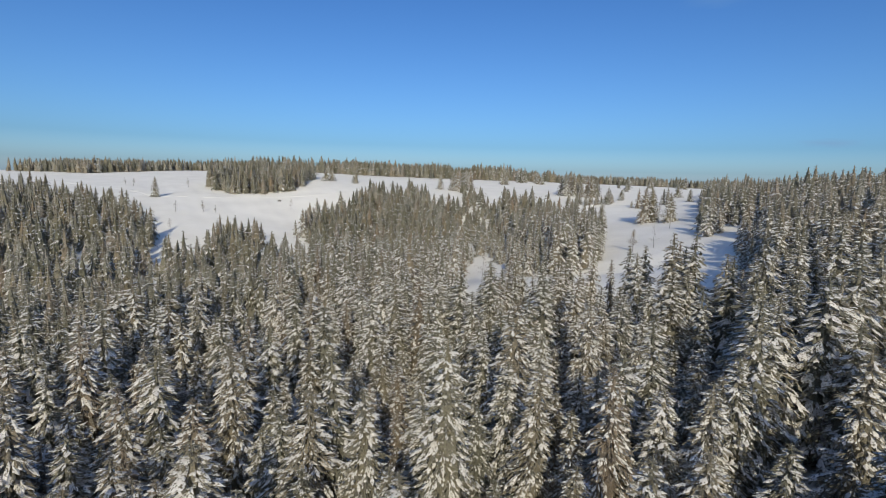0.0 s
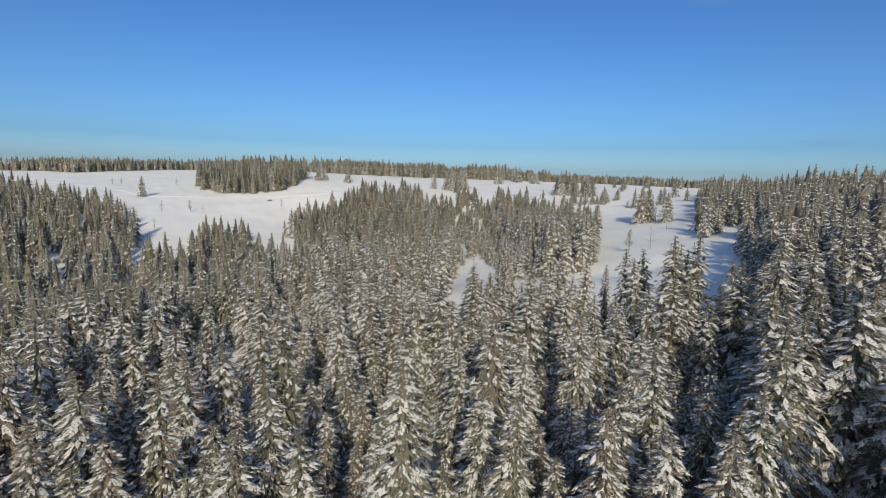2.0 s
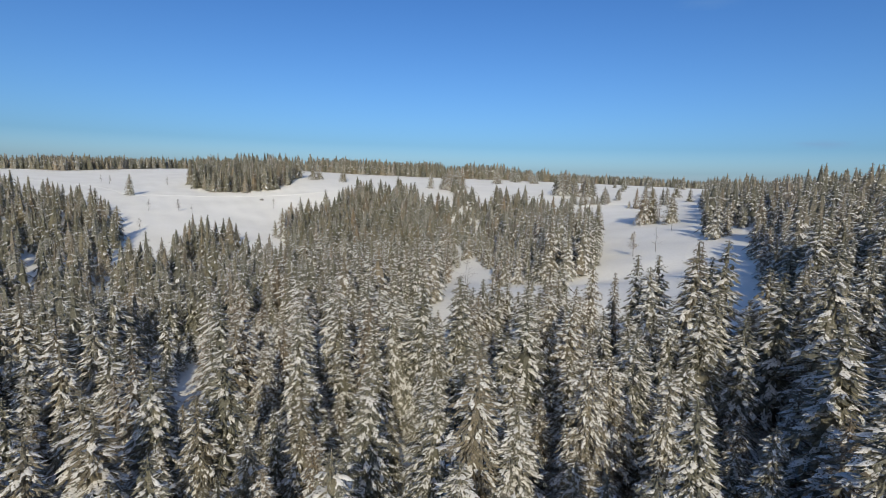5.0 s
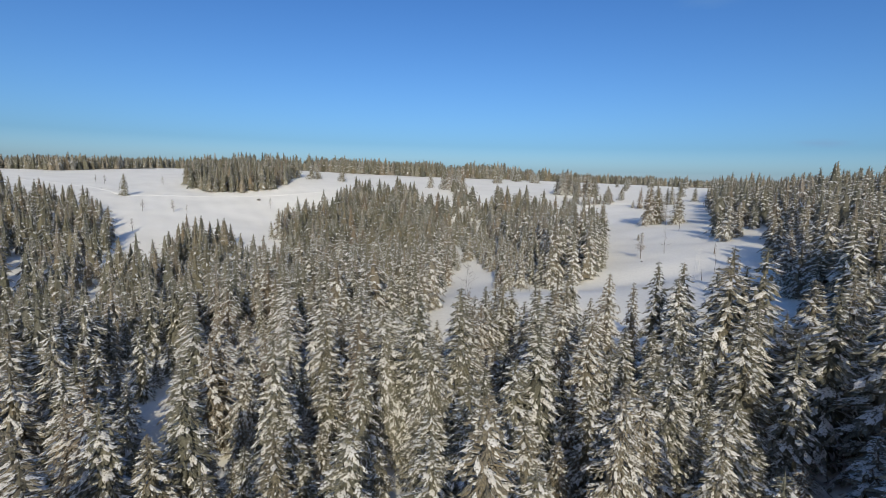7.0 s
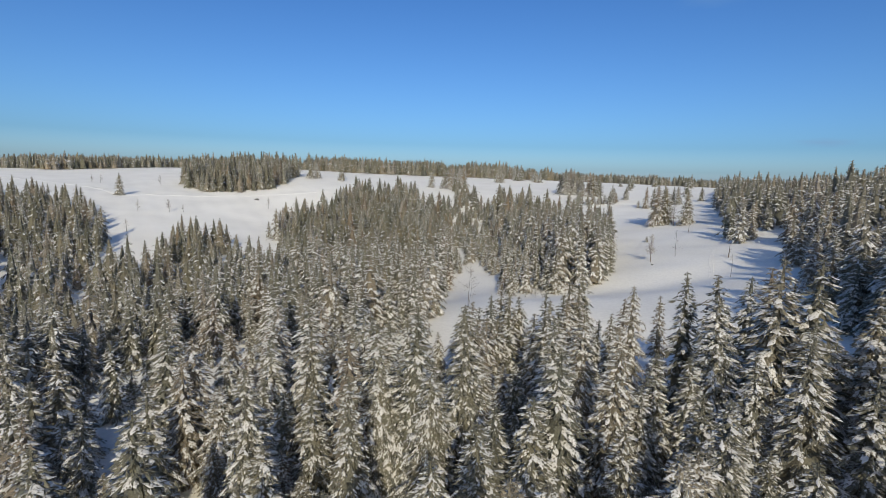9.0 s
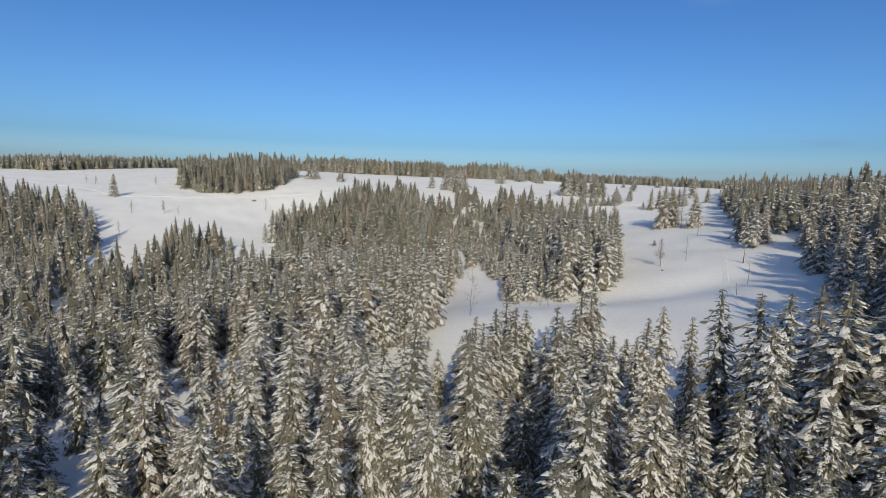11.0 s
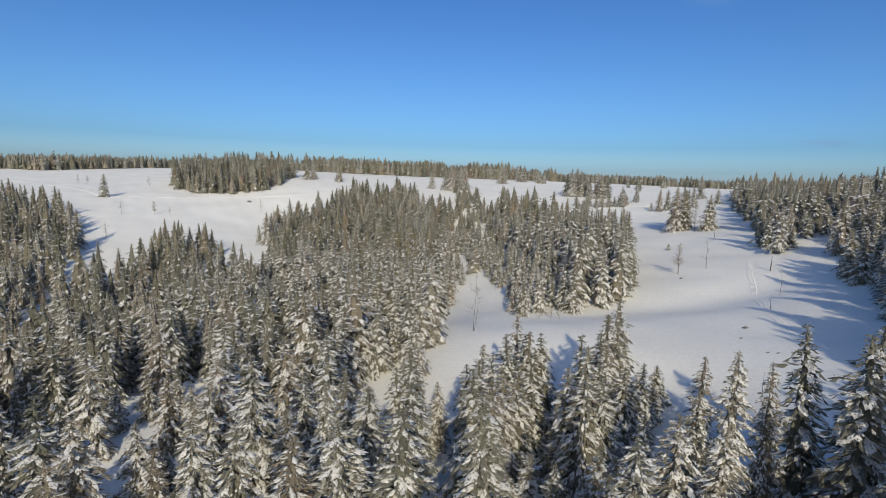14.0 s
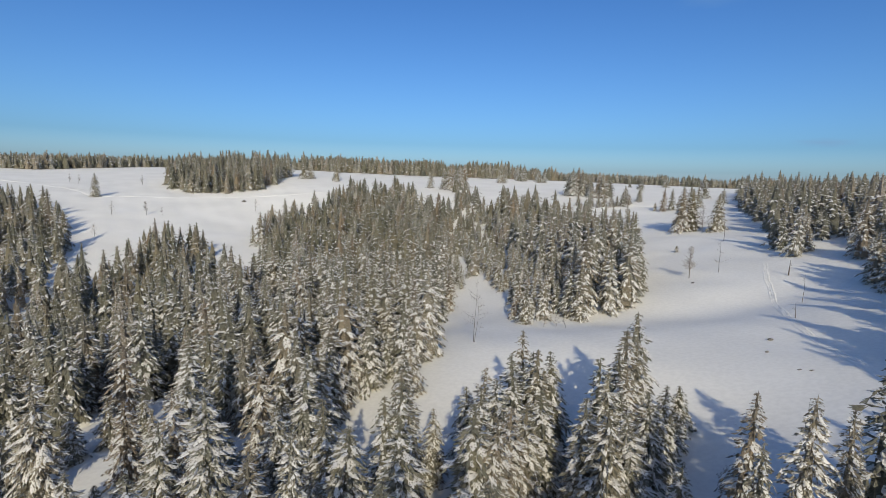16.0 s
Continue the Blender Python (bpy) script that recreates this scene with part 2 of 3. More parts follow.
def lumps(pieces, p, way, length, width, high, mat):
    """Many rounded pads of snow at once, each a low four-sided hump."""
    across = np.cross(way, (0, 0, 1.0))
    across *= (width / np.maximum(np.linalg.norm(across, axis=1), 1e-6))[:, None]
    mid, tip = p + way * (0.52 * length)[:, None], p + way * length[:, None]
    up = np.zeros_like(p)
    up[:, 2] = high
    side = up * 0.9
    k = 5 * np.arange(len(p))[:, None]
    pieces.add(np.stack([p, mid - across - side, mid + up, mid + across - side, tip], 1).reshape(-1, 3),
               np.concatenate([k + (0, 1, 2), k + (0, 2, 3), k + (1, 4, 2), k + (2, 4, 3)]), mat)


def spruce_shape(rng, height, radius, whorls, per, size, snow, ragged=0.25, taper=0.86):
    """A spruce of drooping boughs in whorls, each a fan of small sprays with pads of snow on top.
    size: length of a spray in metres. Material 0 needles, 1 snow."""
    out = Pieces()
    if size < 1:
        cone(out, radius * 0.42, height * 0.05, height * 0.9, 7, 0, rng, 0.6)
    else:   # dense inner growth, in three ragged tiers
        for low, high, wide in ((0.04, 0.62, 0.66), (0.3, 0.84, 0.48), (0.58, 1.0, 0.3)):
            cone(out, radius * wide * (1.0 if size > 1.5 else 0.72), height * low, height * high, 6, 0, rng, 0.7)
    n = whorls * per
    u = (np.repeat(np.arange(whorls), per) + 0.5 + rng.normal(size=n) * 0.22) / whorls
    t = np.clip(0.045 + 0.945 * (1 - (1 - np.clip(u, 0, 1)) ** 1.12), 0.03, 0.985)
    a = np.arange(n) * 2.39996 + rng.normal(size=n) * 0.3
    spread = radius * (1 - t) ** taper * (1 - ragged + 1.5 * ragged * rng.random(n)) + 0.08 + 0.06 * size
    spread *= np.where(t < 0.12, 0.8, 1.0)
    odd = rng.random(n)
    spread *= np.where(odd < 0.07, 1.28, np.where(odd > 0.9, 0.7, 1.0))
    lift, droop = -0.12 + 0.75 * t ** 1.5 + 0.12 * rng.normal(size=n), 0.34 + 0.32 * rng.random(n)
    d = np.stack([np.cos(a), np.sin(a), np.zeros(n)], -1)
    side = np.stack([-np.sin(a), np.cos(a), np.zeros(n)], -1)
    wide = 0.3 * spread ** 0.75 + 0.05 + 0.04 * size

    def at(i, s):
        q = d[i] * (spread[i] * s)[:, None]
        q[:, 2] = t[i] * height + spread[i] * (lift[i] * s - droop[i] * s ** 1.6)
        return q

    def along(i, s):
        v = at(i, s + 0.05) - at(i, s - 0.05)
        return v / np.linalg.norm(v, axis=1)[:, None]

    def unit(v):
        return v / np.linalg.norm(v, axis=1)[:, None]

    everyone = np.arange(n)
    base = at(everyone, np.full(n, 0.12))
    axis = at(everyone, np.ones(n)) - base
    reach = np.linalg.norm(axis, axis=1)
    kites(out, base, axis / reach[:, None], reach, 0.12 * wide + 0.1 * size, 0.8, 0)
    # sprays
    count = np.maximum(3 if size < 1 else 2, np.round(2.7 * (spread / size) ** 1.15)).astype(int)
    i = np.repeat(everyone, count)
    m = len(i)
    s = 0.2 + 0.8 * rng.random(m) ** 0.8
    off = rng.uniform(-1, 1, m) * wide[i] * (1.15 - 0.7 * s)
    p = at(i, s) + side[i] * off[:, None]
    p[:, 2] -= 0.45 * np.abs(off) + 0.06 * size * rng.random(m)
    way = along(i, s) + side[i] * (np.sign(off) * rng.uniform(0.1, 0.9, m))[:, None]
    way[:, 2] -= rng.uniform(0.05, 0.75, m)
    fit = np.clip(spread / (1.15 * size), 0.28, 1.0)   # short sprays on the short boughs near the top
    kites(out, p, unit(way), fit[i] * size * rng.uniform(0.6, 1.25, m), np.maximum(fit[i], 0.45) * size * rng.uniform(0.13, 0.25, m), 0.7, 0)
    # long pads of snow along the boughs, and small dabs on the sprays
    for share, grow, slim, wander in ((0.4, 1.5, 0.17, 0.45), (0.4, 0.65, 0.25, 1.0)) if size < 1 else ((0.9, 0.9, 0.165, 0.9), (0.5, 0.5, 0.22, 1.0)):
        count = rng.poisson(np.maximum(0.3, share * snow * 2.7 * (spread / size) ** 1.05) * (t < 0.95))
        i = np.repeat(everyone, count)
        m = len(i)
        s = 0.2 + 0.76 * rng.random(m) ** 0.85
        off = rng.uniform(-1, 1, m) * wide[i] * (1.15 - 0.7 * s) * wander
        p = at(i, s) + side[i] * off[:, None]
        p[:, 2] += 0.07 + 0.04 * size - 0.42 * np.abs(off)
        way = along(i, s) + side[i] * (np.sign(off) * rng.uniform(0, 0.7, m))[:, None]
        way[:, 2] -= 0.25 * rng.random(m)
        long = grow * fit[i] * size * rng.uniform(0.5, 1.3, m)
        if size < 0.7:
            lumps(out, p - unit(way) * (0.3 * long)[:, None], unit(way), long, long * slim * rng.uniform(0.75, 1.4, m), 0.06 * long + 0.03, 1)
        else:
            kites(out, p - unit(way) * (0.3 * long)[:, None], unit(way), long, long * slim * rng.uniform(0.75, 1.4, m), 0.4, 1)
    # leader with a few short twigs
    if size < 1:
        cone(out, radius * 0.07, height * 0.85, height, 5, 0, rng, 0.5)
        k = 9
        z = height * rng.uniform(0.93, 0.975, k)
        b = rng.random(k) * 6.28
        way = np.stack([np.cos(b), np.sin(b), np.full(k, 0.25)], -1)
        kites(out, np.stack([np.zeros(k), np.zeros(k), z], -1), unit(way), rng.uniform(0.18, 0.42, k), np.full(k, 0.06), 0.3, 0)
    return out.arrays()


def split(shape, number):
    v, f, m = shape
    return compact(v, f[m == number])


def compact(v, f):
    used, back = np.unique(f, return_inverse=True)
    return v[used], back.reshape(-1, 3)


def crown_of(tree, shape, needles, height):
    """The boughs with the snow that lies on them, and the pointed leader above."""
    v, f = split(shape, 0)
    top = v[f][:, :, 2].min(axis=1) > 0.9 * height
    crown = mesh_object("crown", *compact(v, f[~top]), [needles], parent=tree)
    mesh_object("leader", *compact(v, f[top]), [needles], parent=tree)
    v, f = split(shape, 1)
    tagged(mesh_object("snow_load", v, f, [BOUGH_SNOW], smooth=True, parent=crown), "clumps of snow lying on the boughs", kind="stuff")


def build_spruce(seed, height, radius, whorls, per, size, snow, label):
    """One tree thing: trunk, crown of boughs, snow on the boughs."""
    rng = np.random.default_rng(seed)
    tree = new("spruce_tree")
    tagged(tree, label, "tree", "spruces of the near forest")
    t = Pieces()
    cone(t, 0.014 * height + 0.04, -0.6, height * 0.9, 7, 0, rng)
    v, f, _ = t.arrays()
    mesh_object("trunk", v, f, [BARK], smooth=True, parent=tree)
    shape = spruce_shape(rng, height, radius, whorls, per, size, snow, 0.2 + 0.15 * rng.random())
    crown_of(tree, shape, NEEDLES, height)
    return tree


# Plan of the forest: outlines in metres.
NEAR_FOREST = [(-330, -60), (330, -60), (330, 113), (70, 112), (60, 101), (48, 101), (40, 106), (36, 110), (33, 116), (29, 121), (30, 134), (36, 140), (37, 152), (33, 160), (28, 148), (24, 160), (14, 163),
               (11, 145), (9, 131), (6, 140), (6, 157), (1, 165), (4, 178), (3, 200), (-330, 200)]
RIGHT_FOREST = [(70, 113), (330, 114), (440, 560), (285, 560), (248, 508), (216, 445), (190, 400), (178, 370), (156, 320), (140, 290), (124, 264), (118, 240), (125, 237), (138, 254), (147, 258), (131, 235), (119, 213), (112, 202), (104, 185), (94, 166), (81, 143), (73, 126)]
CENTRE_WOOD = [(27, 228), (28.5, 209), (35, 210), (41, 212), (49, 216), (60, 215), (67, 228), (79, 265), (93, 318), (99, 345), (98, 400), (92, 440), (82, 490), (70, 505), (56, 512), (44, 462), (36, 515),
               (14, 500), (3, 510), (-12, 515), (-20, 572), (-42, 606), (-60, 590), (-86, 606), (-94, 552), (-108, 540), (-122, 507), (-130, 470), (-112, 415), (-88, 360), (-78, 318), (-80, 200), (3, 200), (3, 226), (9, 240), (13, 268), (17, 294), (20, 302), (24, 297), (27.5, 262)]
VALLEY_WOOD = [(-80, 200), (-78, 318), (-80, 300), (-100, 334), (-114, 352), (-145, 396), (-172, 396), (-160, 350), (-152, 318), (-168, 300), (-184, 326), (-199, 355), (-232, 413), (-262, 440), (-300, 452), (-480, 470), (-480, 200)]
GROVE = [(-262, 593), (-228, 568), (-196, 586), (-174, 622), (-178, 700), (-186, 745), (-210, 770), (-270, 740), (-292, 650)]
RIDGE_WOODS = [(-620, 745), (-499, 735), (-462, 826), (-440, 925), (-215, 935), (-150, 880), (-20, 875), (60, 880), (200, 890), (330, 870), (620, 900), (620, 985), (330, 960), (-20, 960), (-215, 1010), (-450, 1000), (-540, 860), (-620, 840)]
# Open lanes and gaps inside the forest: from, to, half width.
GAPS = [(-205, 292, -176, 256, 6.0), (-57, 274, -46, 240, 3.2), (-24, 392, -16, 350, 5.0), (-15, 362, -13, 338, 5.0), (-60, 118, -55, 148, 4.6), (-55, 148, -46, 165, 4.6), (-46, 165, -38, 180, 3.5), (-46, 236, -33, 205, 3.0), (22.6, 80, 25.0, 114, 1.7), (-7, 152, -3, 130, 3.2), (6.2, 97, 7.4, 170, 3.0), (-23, 147, -17, 126, 3.2), (-150, 262, -132, 236, 5), (-1, 92, -2, 98, 1.5), (27.5, 124, 30.5, 166, 2.4)]


def inside(outline, x, y):
    hit = False
    for (ax, ay), (bx, by) in zip(outline, outline[1:] + outline[:1]):
        if (ay > y) != (by > y) and x < ax + (y - ay) * (bx - ax) / (by - ay):
            hit = not hit
    return hit


def in_gap(x, y):
    for ax, ay, bx, by, r in GAPS:   # crowns reach in from both sides
        dx, dy = bx - ax, by - ay
        s = max(0.0, min(1.0, ((x - ax) * dx + (y - ay) * dy) / max(dx * dx + dy * dy, 1e-6)))
        if math.hypot(x - ax - s * dx, y - ay - s * dy) < r:
            return True
    return False


# Trees that stand out by their tops: x, y, height.
MARKED = [(29.8, 48, 21.3), (55.2, 81, 18.5), (45, 82, 18.7), (47, 76.5, 21.5), (49, 90.3, 17.5), (43.9, 92.8, 21.9), (46.9, 104.4, 19.6), (40, 103, 19.9), (50.8, 115.5, 17.2), (38.6, 108, 20.2), (27.7, 105.5, 16.6), (34, 106, 17.8),
          (29.8, 105, 20.0), (31.7, 114.2, 17.7), (3, 97.3, 21.9), (-4.8, 107, 20.8), (-2, 85, 19.2), (-9.4, 83, 14.8), (-11.4, 67.6, 15.8), (11.6, 60.3, 17.6), (-11.2, 156, 15.6), (0.9, 161.5, 12), (17.5, 92, 19.7)]
FAR_MARKED = [(-283, 514, 19), (97, 331, 15.5), (-207, 369, 21), (-259, 427, 18.7), (106.4, 356, 16), (127, 338, 21), (131, 336, 20), (134, 345, 22), (138, 353, 19), (130, 347, 22),
              (136, 323, 17.5), (139, 326, 15), (184, 440, 15), (182, 445, 13), (222, 509, 14), (159, 439, 15.5), (165, 440, 14.5), (156, 446, 6), (172, 519, 10), (150, 490, 15), (146, 551, 22), (151, 552, 21), (142, 560, 17), (128, 570, 22), (134, 575, 25), (139, 580, 23), (136, 566, 20), (125, 578, 21), (131, 584, 24), (143, 574, 18), (155, 549, 18), (148, 543, 20), (140, 553, 13),
              (220, 647, 13), (222, 687, 8.5), (137, 811, 17), (116, 860, 22), (77, 742, 19), (14, 647, 25), (8, 653, 23), (-7.5, 665, 19), (-161, 714, 20)]
FAR_MARKED_2 = [(-122, 713, 23), (-123, 432, 12), (-114, 422, 22), (-113, 436, 22), (302, 674, 16), (210, 458, 11), (82, 748, 15), (121, 865, 20), (152, 494, 12), (20, 650, 22), (25, 662, 24), (30, 670, 25), (-155, 722, 17), (84, 740, 13), (240, 700, 12), (265, 690, 14), (115, 488, 5), (120, 492, 6.5), (126, 496, 5), (131, 497, 7), (137, 500, 6), (143, 502, 7), (140, 488, 5), (117, 505, 8), (125, 499, 11.4), (128, 487, 8), (132, 486, 8.9), (137, 485, 7.5), (142, 485, 8), (146, 483, 10.6), (152, 486, 8.9), (203, 601, 10), (166, 504, 9.2), (111, 796, 22), (117, 798, 22), (131, 759, 14.5), (136, 756, 16), (102, 286, 2.8)]
# Tops that show along the upper edge of the wood against the snow field.
EDGE_TREES = [(-126, 518, 19), (-119, 521, 18), (-110, 553, 19), (-98, 537, 17), (-95, 564, 19), (-90, 568, 20), (-89, 619, 19), (-84, 610, 17), (-72, 601, 19), (-61, 604, 19), (-55, 596, 18), (-50, 582, 18),
              (-43, 622, 20), (-40, 610, 17), (-31, 580, 19), (-27, 590, 17), (-23, 584, 19), (-12, 527, 19), (-4, 519, 19), (3, 522, 19), (11, 503, 18), (35, 523, 20), (43, 472, 18), (57, 526, 20), (61, 518, 18), (66, 520, 19),
              (75, 500, 19), (82, 511, 20), (75, 435, 16), (92, 478, 19), (98, 429, 18), (109, 444, 19), (104, 436, 15), (-169, 394, 18), (-164, 394, 17), (-157, 391, 17), (-150, 387, 17), (-147, 392, 18), (-117, 353, 17),
              (-104, 336, 16), (-158, 348, 17), (-157, 356, 16), (-240, 383, 16), (-234, 404, 17), (-247, 398, 16)]


def scatter(outline, spacing, seed, taken, keep=lambda x, y: True):
    """Uneven planting inside an outline, no two trees nearer than about the spacing."""
    rng = random.Random(seed)
    xs, ys = [p[0] for p in outline], [p[1] for p in outline]
    cells = {}
    for x, y, *_ in taken:
        cells.setdefault((int(x // spacing), int(y // spacing)), []).append((x, y))
    found = []
    rows = int((max(ys) - min(ys)) / spacing * 1.12)
    cols = int((max(xs) - min(xs)) / spacing * 1.12)
    for i in range(cols):
        for j in range(rows):
            x = min(xs) + (i + 0.5 * (j % 2) + rng.uniform(-0.42, 0.42)) * spacing / 1.12
            y = min(ys) + (j + rng.uniform(-0.42, 0.42)) * spacing / 1.12
            gate = rng.random()
            if not keep(x, y) or gate > 0.93 or in_gap(x, y) or not inside(outline, x, y):
                continue
            cx, cy = int(x // spacing), int(y // spacing)
            near = (q for a in (-1, 0, 1) for b in (-1, 0, 1) for q in cells.get((cx + a, cy + b), ()))
            if any(math.hypot(x - q[0], y - q[1]) < 0.72 * spacing for q in near):
                continue
            cells.setdefault((cx, cy), []).append((x, y))
            found.append((x, y))
    return found


def stature(x, y, rng):
    """Usual tree height at a place."""
    h = 16.3 + 3.0 * rng.gauss(0, 1.0) + (1.5 if x > 40 and y < 330 else 0)
    if x > 8 and x < 43 and y > 118:
        h *= 0.6
    if rng.random() < 0.16:
        h *= 0.6
    return max(5.0, min(22.5, h))


def seen_side(x, y):
    """Keeps to the wedge that lies ahead of the flight, and a belt behind it that casts shade."""
    return y > -45 and abs(x - 5) < 60 + 0.95 * max(0, y + 10)


rng = random.Random(4)
near_spots = scatter(NEAR_FOREST, 4.75, 11, MARKED, seen_side)
# The stand between the two clearings, tree by tree: x, y, height.
STAND = [(10.2, 142.2, 11.3), (11.6, 132.9, 17.1), (15.2, 138.9, 17.5), (21.8, 142.9, 16.1), (24, 129.4, 19.4), (30.4, 138.9, 19.7), (36.9, 141.8, 10.7), (42.2, 147.3, 7.0), (10.6, 128.0, 16.3), (9.6, 118.0, 18.0), (12.7, 130.0, 16.5),
         (15.3, 134.0, 16.6), (18.8, 150.0, 16.6), (18.7, 143.0, 16.1), (19.6, 141.0, 17.2), (18.2, 130.0, 15.1), (24.8, 128.0, 18.0), (28.7, 138.0, 17.2), (32.7, 145.0, 17.9), (35.4, 149.0, 19.1), (33.8, 143.0, 17.1), (29.1, 134.0, 16.6),
         (30.9, 132.0, 13.8), (21.3, 124.0, 16.1), (32.5, 133.0, 11.2), (35.4, 136.0, 8.8), (13.0, 122.0, 16.0), (15.3, 124.0, 15.4), (10.9, 118.0, 16.6), (22.0, 120.0, 15.9), (24.9, 121.0, 14.7), (39.6, 142.0, 6.8), (25.8, 128.0, 15.6), (1.6, 128.0, 17.0), (2.6, 135.0, 13.5), (5.7, 136.5, 10.5)]
near_spots = [p for p in near_spots if not (7 < p[0] < 46 and p[1] > 117)]
CLUMP = [(34, 76), (60, 76), (57, 94), (48, 100), (39, 106), (34, 98)]
LANE_SIDES = [(14, 72), (32, 72), (33, 104), (28, 116), (15, 116)]
clump_spots = scatter(CLUMP, 4.9, 32, MARKED + STAND + near_spots)
LEFT_STAND = [(-46, 42), (-9, 42), (-9, 100), (-26, 112), (-70, 112)]
clump_spots += scatter(LEFT_STAND, 5.6, 34, MARKED + near_spots)
clump_spots += scatter(LANE_SIDES, 5.2, 33, MARKED + STAND + near_spots + clump_spots)
EDGE_STRIP = [(72, 116), (92, 116), (104, 150), (116, 178), (121, 196), (106, 173), (92, 155), (81, 141)]
clump_spots += scatter(EDGE_STRIP, 4.4, 35, near_spots)
near_all = MARKED + STAND + [(x, y, stature(x, y, rng) if not (7 < x < 32 and y > 103) else 10 + 3 * rng.random()) for x, y in near_spots + clump_spots]
# Unseen trees back left and some by the forest road are heightened to cast shade. Lower ones stand on the right and
# along the edge of the sunny clearing.
near_all = [(x, y, h * (0.78 if x > 0 else 1.5) if (x > 44 and y < 62) or (x < -20 and y < 22) else h * 1.2 if x < -50 and 60 < y < 140 else h) for x, y, h in near_all]
near_all = [(x, y, min(h, ((131 if x < 60 else 139) - y) / 2.42) if 51 < x < 69 else h) for x, y, h in near_all if not (51 < x < 69 and y > 108)]
# Young growth with wide gaps between the flight line and the forest road.
YOUNG = [(-60, 126), (-40, 100), (-22, 124), (-38, 164), (-50, 152)]
near_all = [(x, y, h * rng.uniform(0.5, 0.85)) if inside(YOUNG, x, y) else (x, y, h) for x, y, h in near_all if not inside(YOUNG, x, y) or rng.random() < 0.42]
# Open growth on the sunny flank.
FLANK = [(36, 46), (64, 46), (66, 84), (52, 92), (40, 86)]
near_all = [p for p in near_all if p in MARKED or not inside(FLANK, p[0], p[1]) or rng.random() < 0.6]
# A little air between the trees nearest to the flight line.
near_all = [p for p in near_all if p in MARKED + STAND or not (-40 < p[0] < 46 and 40 < p[1] < 118) or rng.random() < 0.85]
# Small openings where the snow shows between the trees.
OPENINGS = [(-26.5, 132.1), (-34.7, 151.4), (-37.5, 136.9), (-46.2, 150.6), (-55.5, 164), (-43, 138.6), (-0.6, 122.4), (-4.8, 157.7), (-0.8, 143.4), (-1.8, 147.1), (3.4, 154.6)]
near_all = [p for p in near_all if all(math.hypot(p[0] - x, p[1] - y) > 0.9 for x, y in OPENINGS)]
# The trees nearest to the flight line are things of their own.
near_all.sort(key=lambda p: max(29, abs(p[0] - 5) / 0.84, p[1] - 72) + (500 if p[1] < max(21, abs(p[0] - 5) / 1.0) else 0))
single, rest = near_all[:238], near_all[238:]

LABELS = ["tall snow-laden spruce tree with drooping olive boughs", "slim snow-covered spruce tree with a pointed top",
          "broad spruce tree thickly loaded with snow", "frosted grey-green spruce tree in the dense forest"]
models, plain_models = [], []
for k in range(8):
    width, load = (3.9, 3.3, 4.3, 3.6, 4.1, 3.4, 4.0, 3.5)[k], (1.05, 0.9, 1.2, 0.65, 1.0, 1.15, 0.8, 0.95)[k]
    models.append(build_spruce(100 + k, 17.0, width, (31, 33, 30, 34, 29, 32, 31, 33)[k], 6, 0.54, load, LABELS[k % 4]))
    if k < 6:
        plain_models.append(build_spruce(200 + k, 17.0, width, 23, 6, 0.86, load * 1.4, LABELS[(k + 1) % 4]))


def plant(model, x, y, h, rng):
    s = h / 17.0
    w = s ** 0.75 * rng.uniform(0.96, 1.3)
    if 26 < x < 36 and 103 < y < 116:   # slim young trees at the edge of the clearing
        w *= 0.7
    lean = Euler((radians(rng.gauss(0, 1.3)), radians(rng.gauss(0, 1.3)), rng.uniform(0, 6.28)))
    return Matrix.LocRotScale((x, y, float(land(x, y))), lean, None), (w, w, s)


rng = random.Random(9)
for k, (x, y, h) in enumerate(single):
    kinds, number = (models, k) if k < 160 else (plain_models, k - 160)
    model = kinds[number if number < len(kinds) else rng.randrange(len(kinds))]
    m, scale = plant(model, x, y, h, rng)
    if number < len(kinds):
        model.matrix_basis = m @ Matrix.Diagonal((*scale, 1))
    else:
        copy_thing(model, m).scale = scale


def forest(name, spots, shapes, label, seed, needles=None, wide=1.0):
    """Many trees as one mass."""
    rng = np.random.default_rng(seed)
    vs, fs, ms, tones, n = [], [], [], [], 0
    for x, y, h in spots:
        v, f, m = shapes[rng.integers(len(shapes))]
        s, w, a = h / 17.0, wide * (h / 17.0) ** 0.75 * rng.uniform(0.88, 1.14), rng.uniform(0, 6.28)
        c, d = math.cos(a) * w, math.sin(a) * w
        q = np.empty_like(v)
        q[:, 0] = v[:, 0] * c - v[:, 1] * d + x + v[:, 2] * rng.normal() * 0.015
        q[:, 1] = v[:, 0] * d + v[:, 1] * c + y + v[:, 2] * rng.normal() * 0.015
        q[:, 2] = v[:, 2] * s + float(land(x, y))
        vs.append(q), fs.append(f + n), ms.append(m)
        tones.append(np.full(len(v), rng.random(), np.float32))
        n += len(v)
    ob = mesh_object(name, np.concatenate(vs), np.concatenate(fs), [needles or NEEDLES, BOUGH_SNOW], np.concatenate(ms))
    ob.data.attributes.new("tone", "FLOAT", "POINT").data.foreach_set("value", np.concatenate(tones))
    return tagged(ob, label, "forest", kind="stuff")


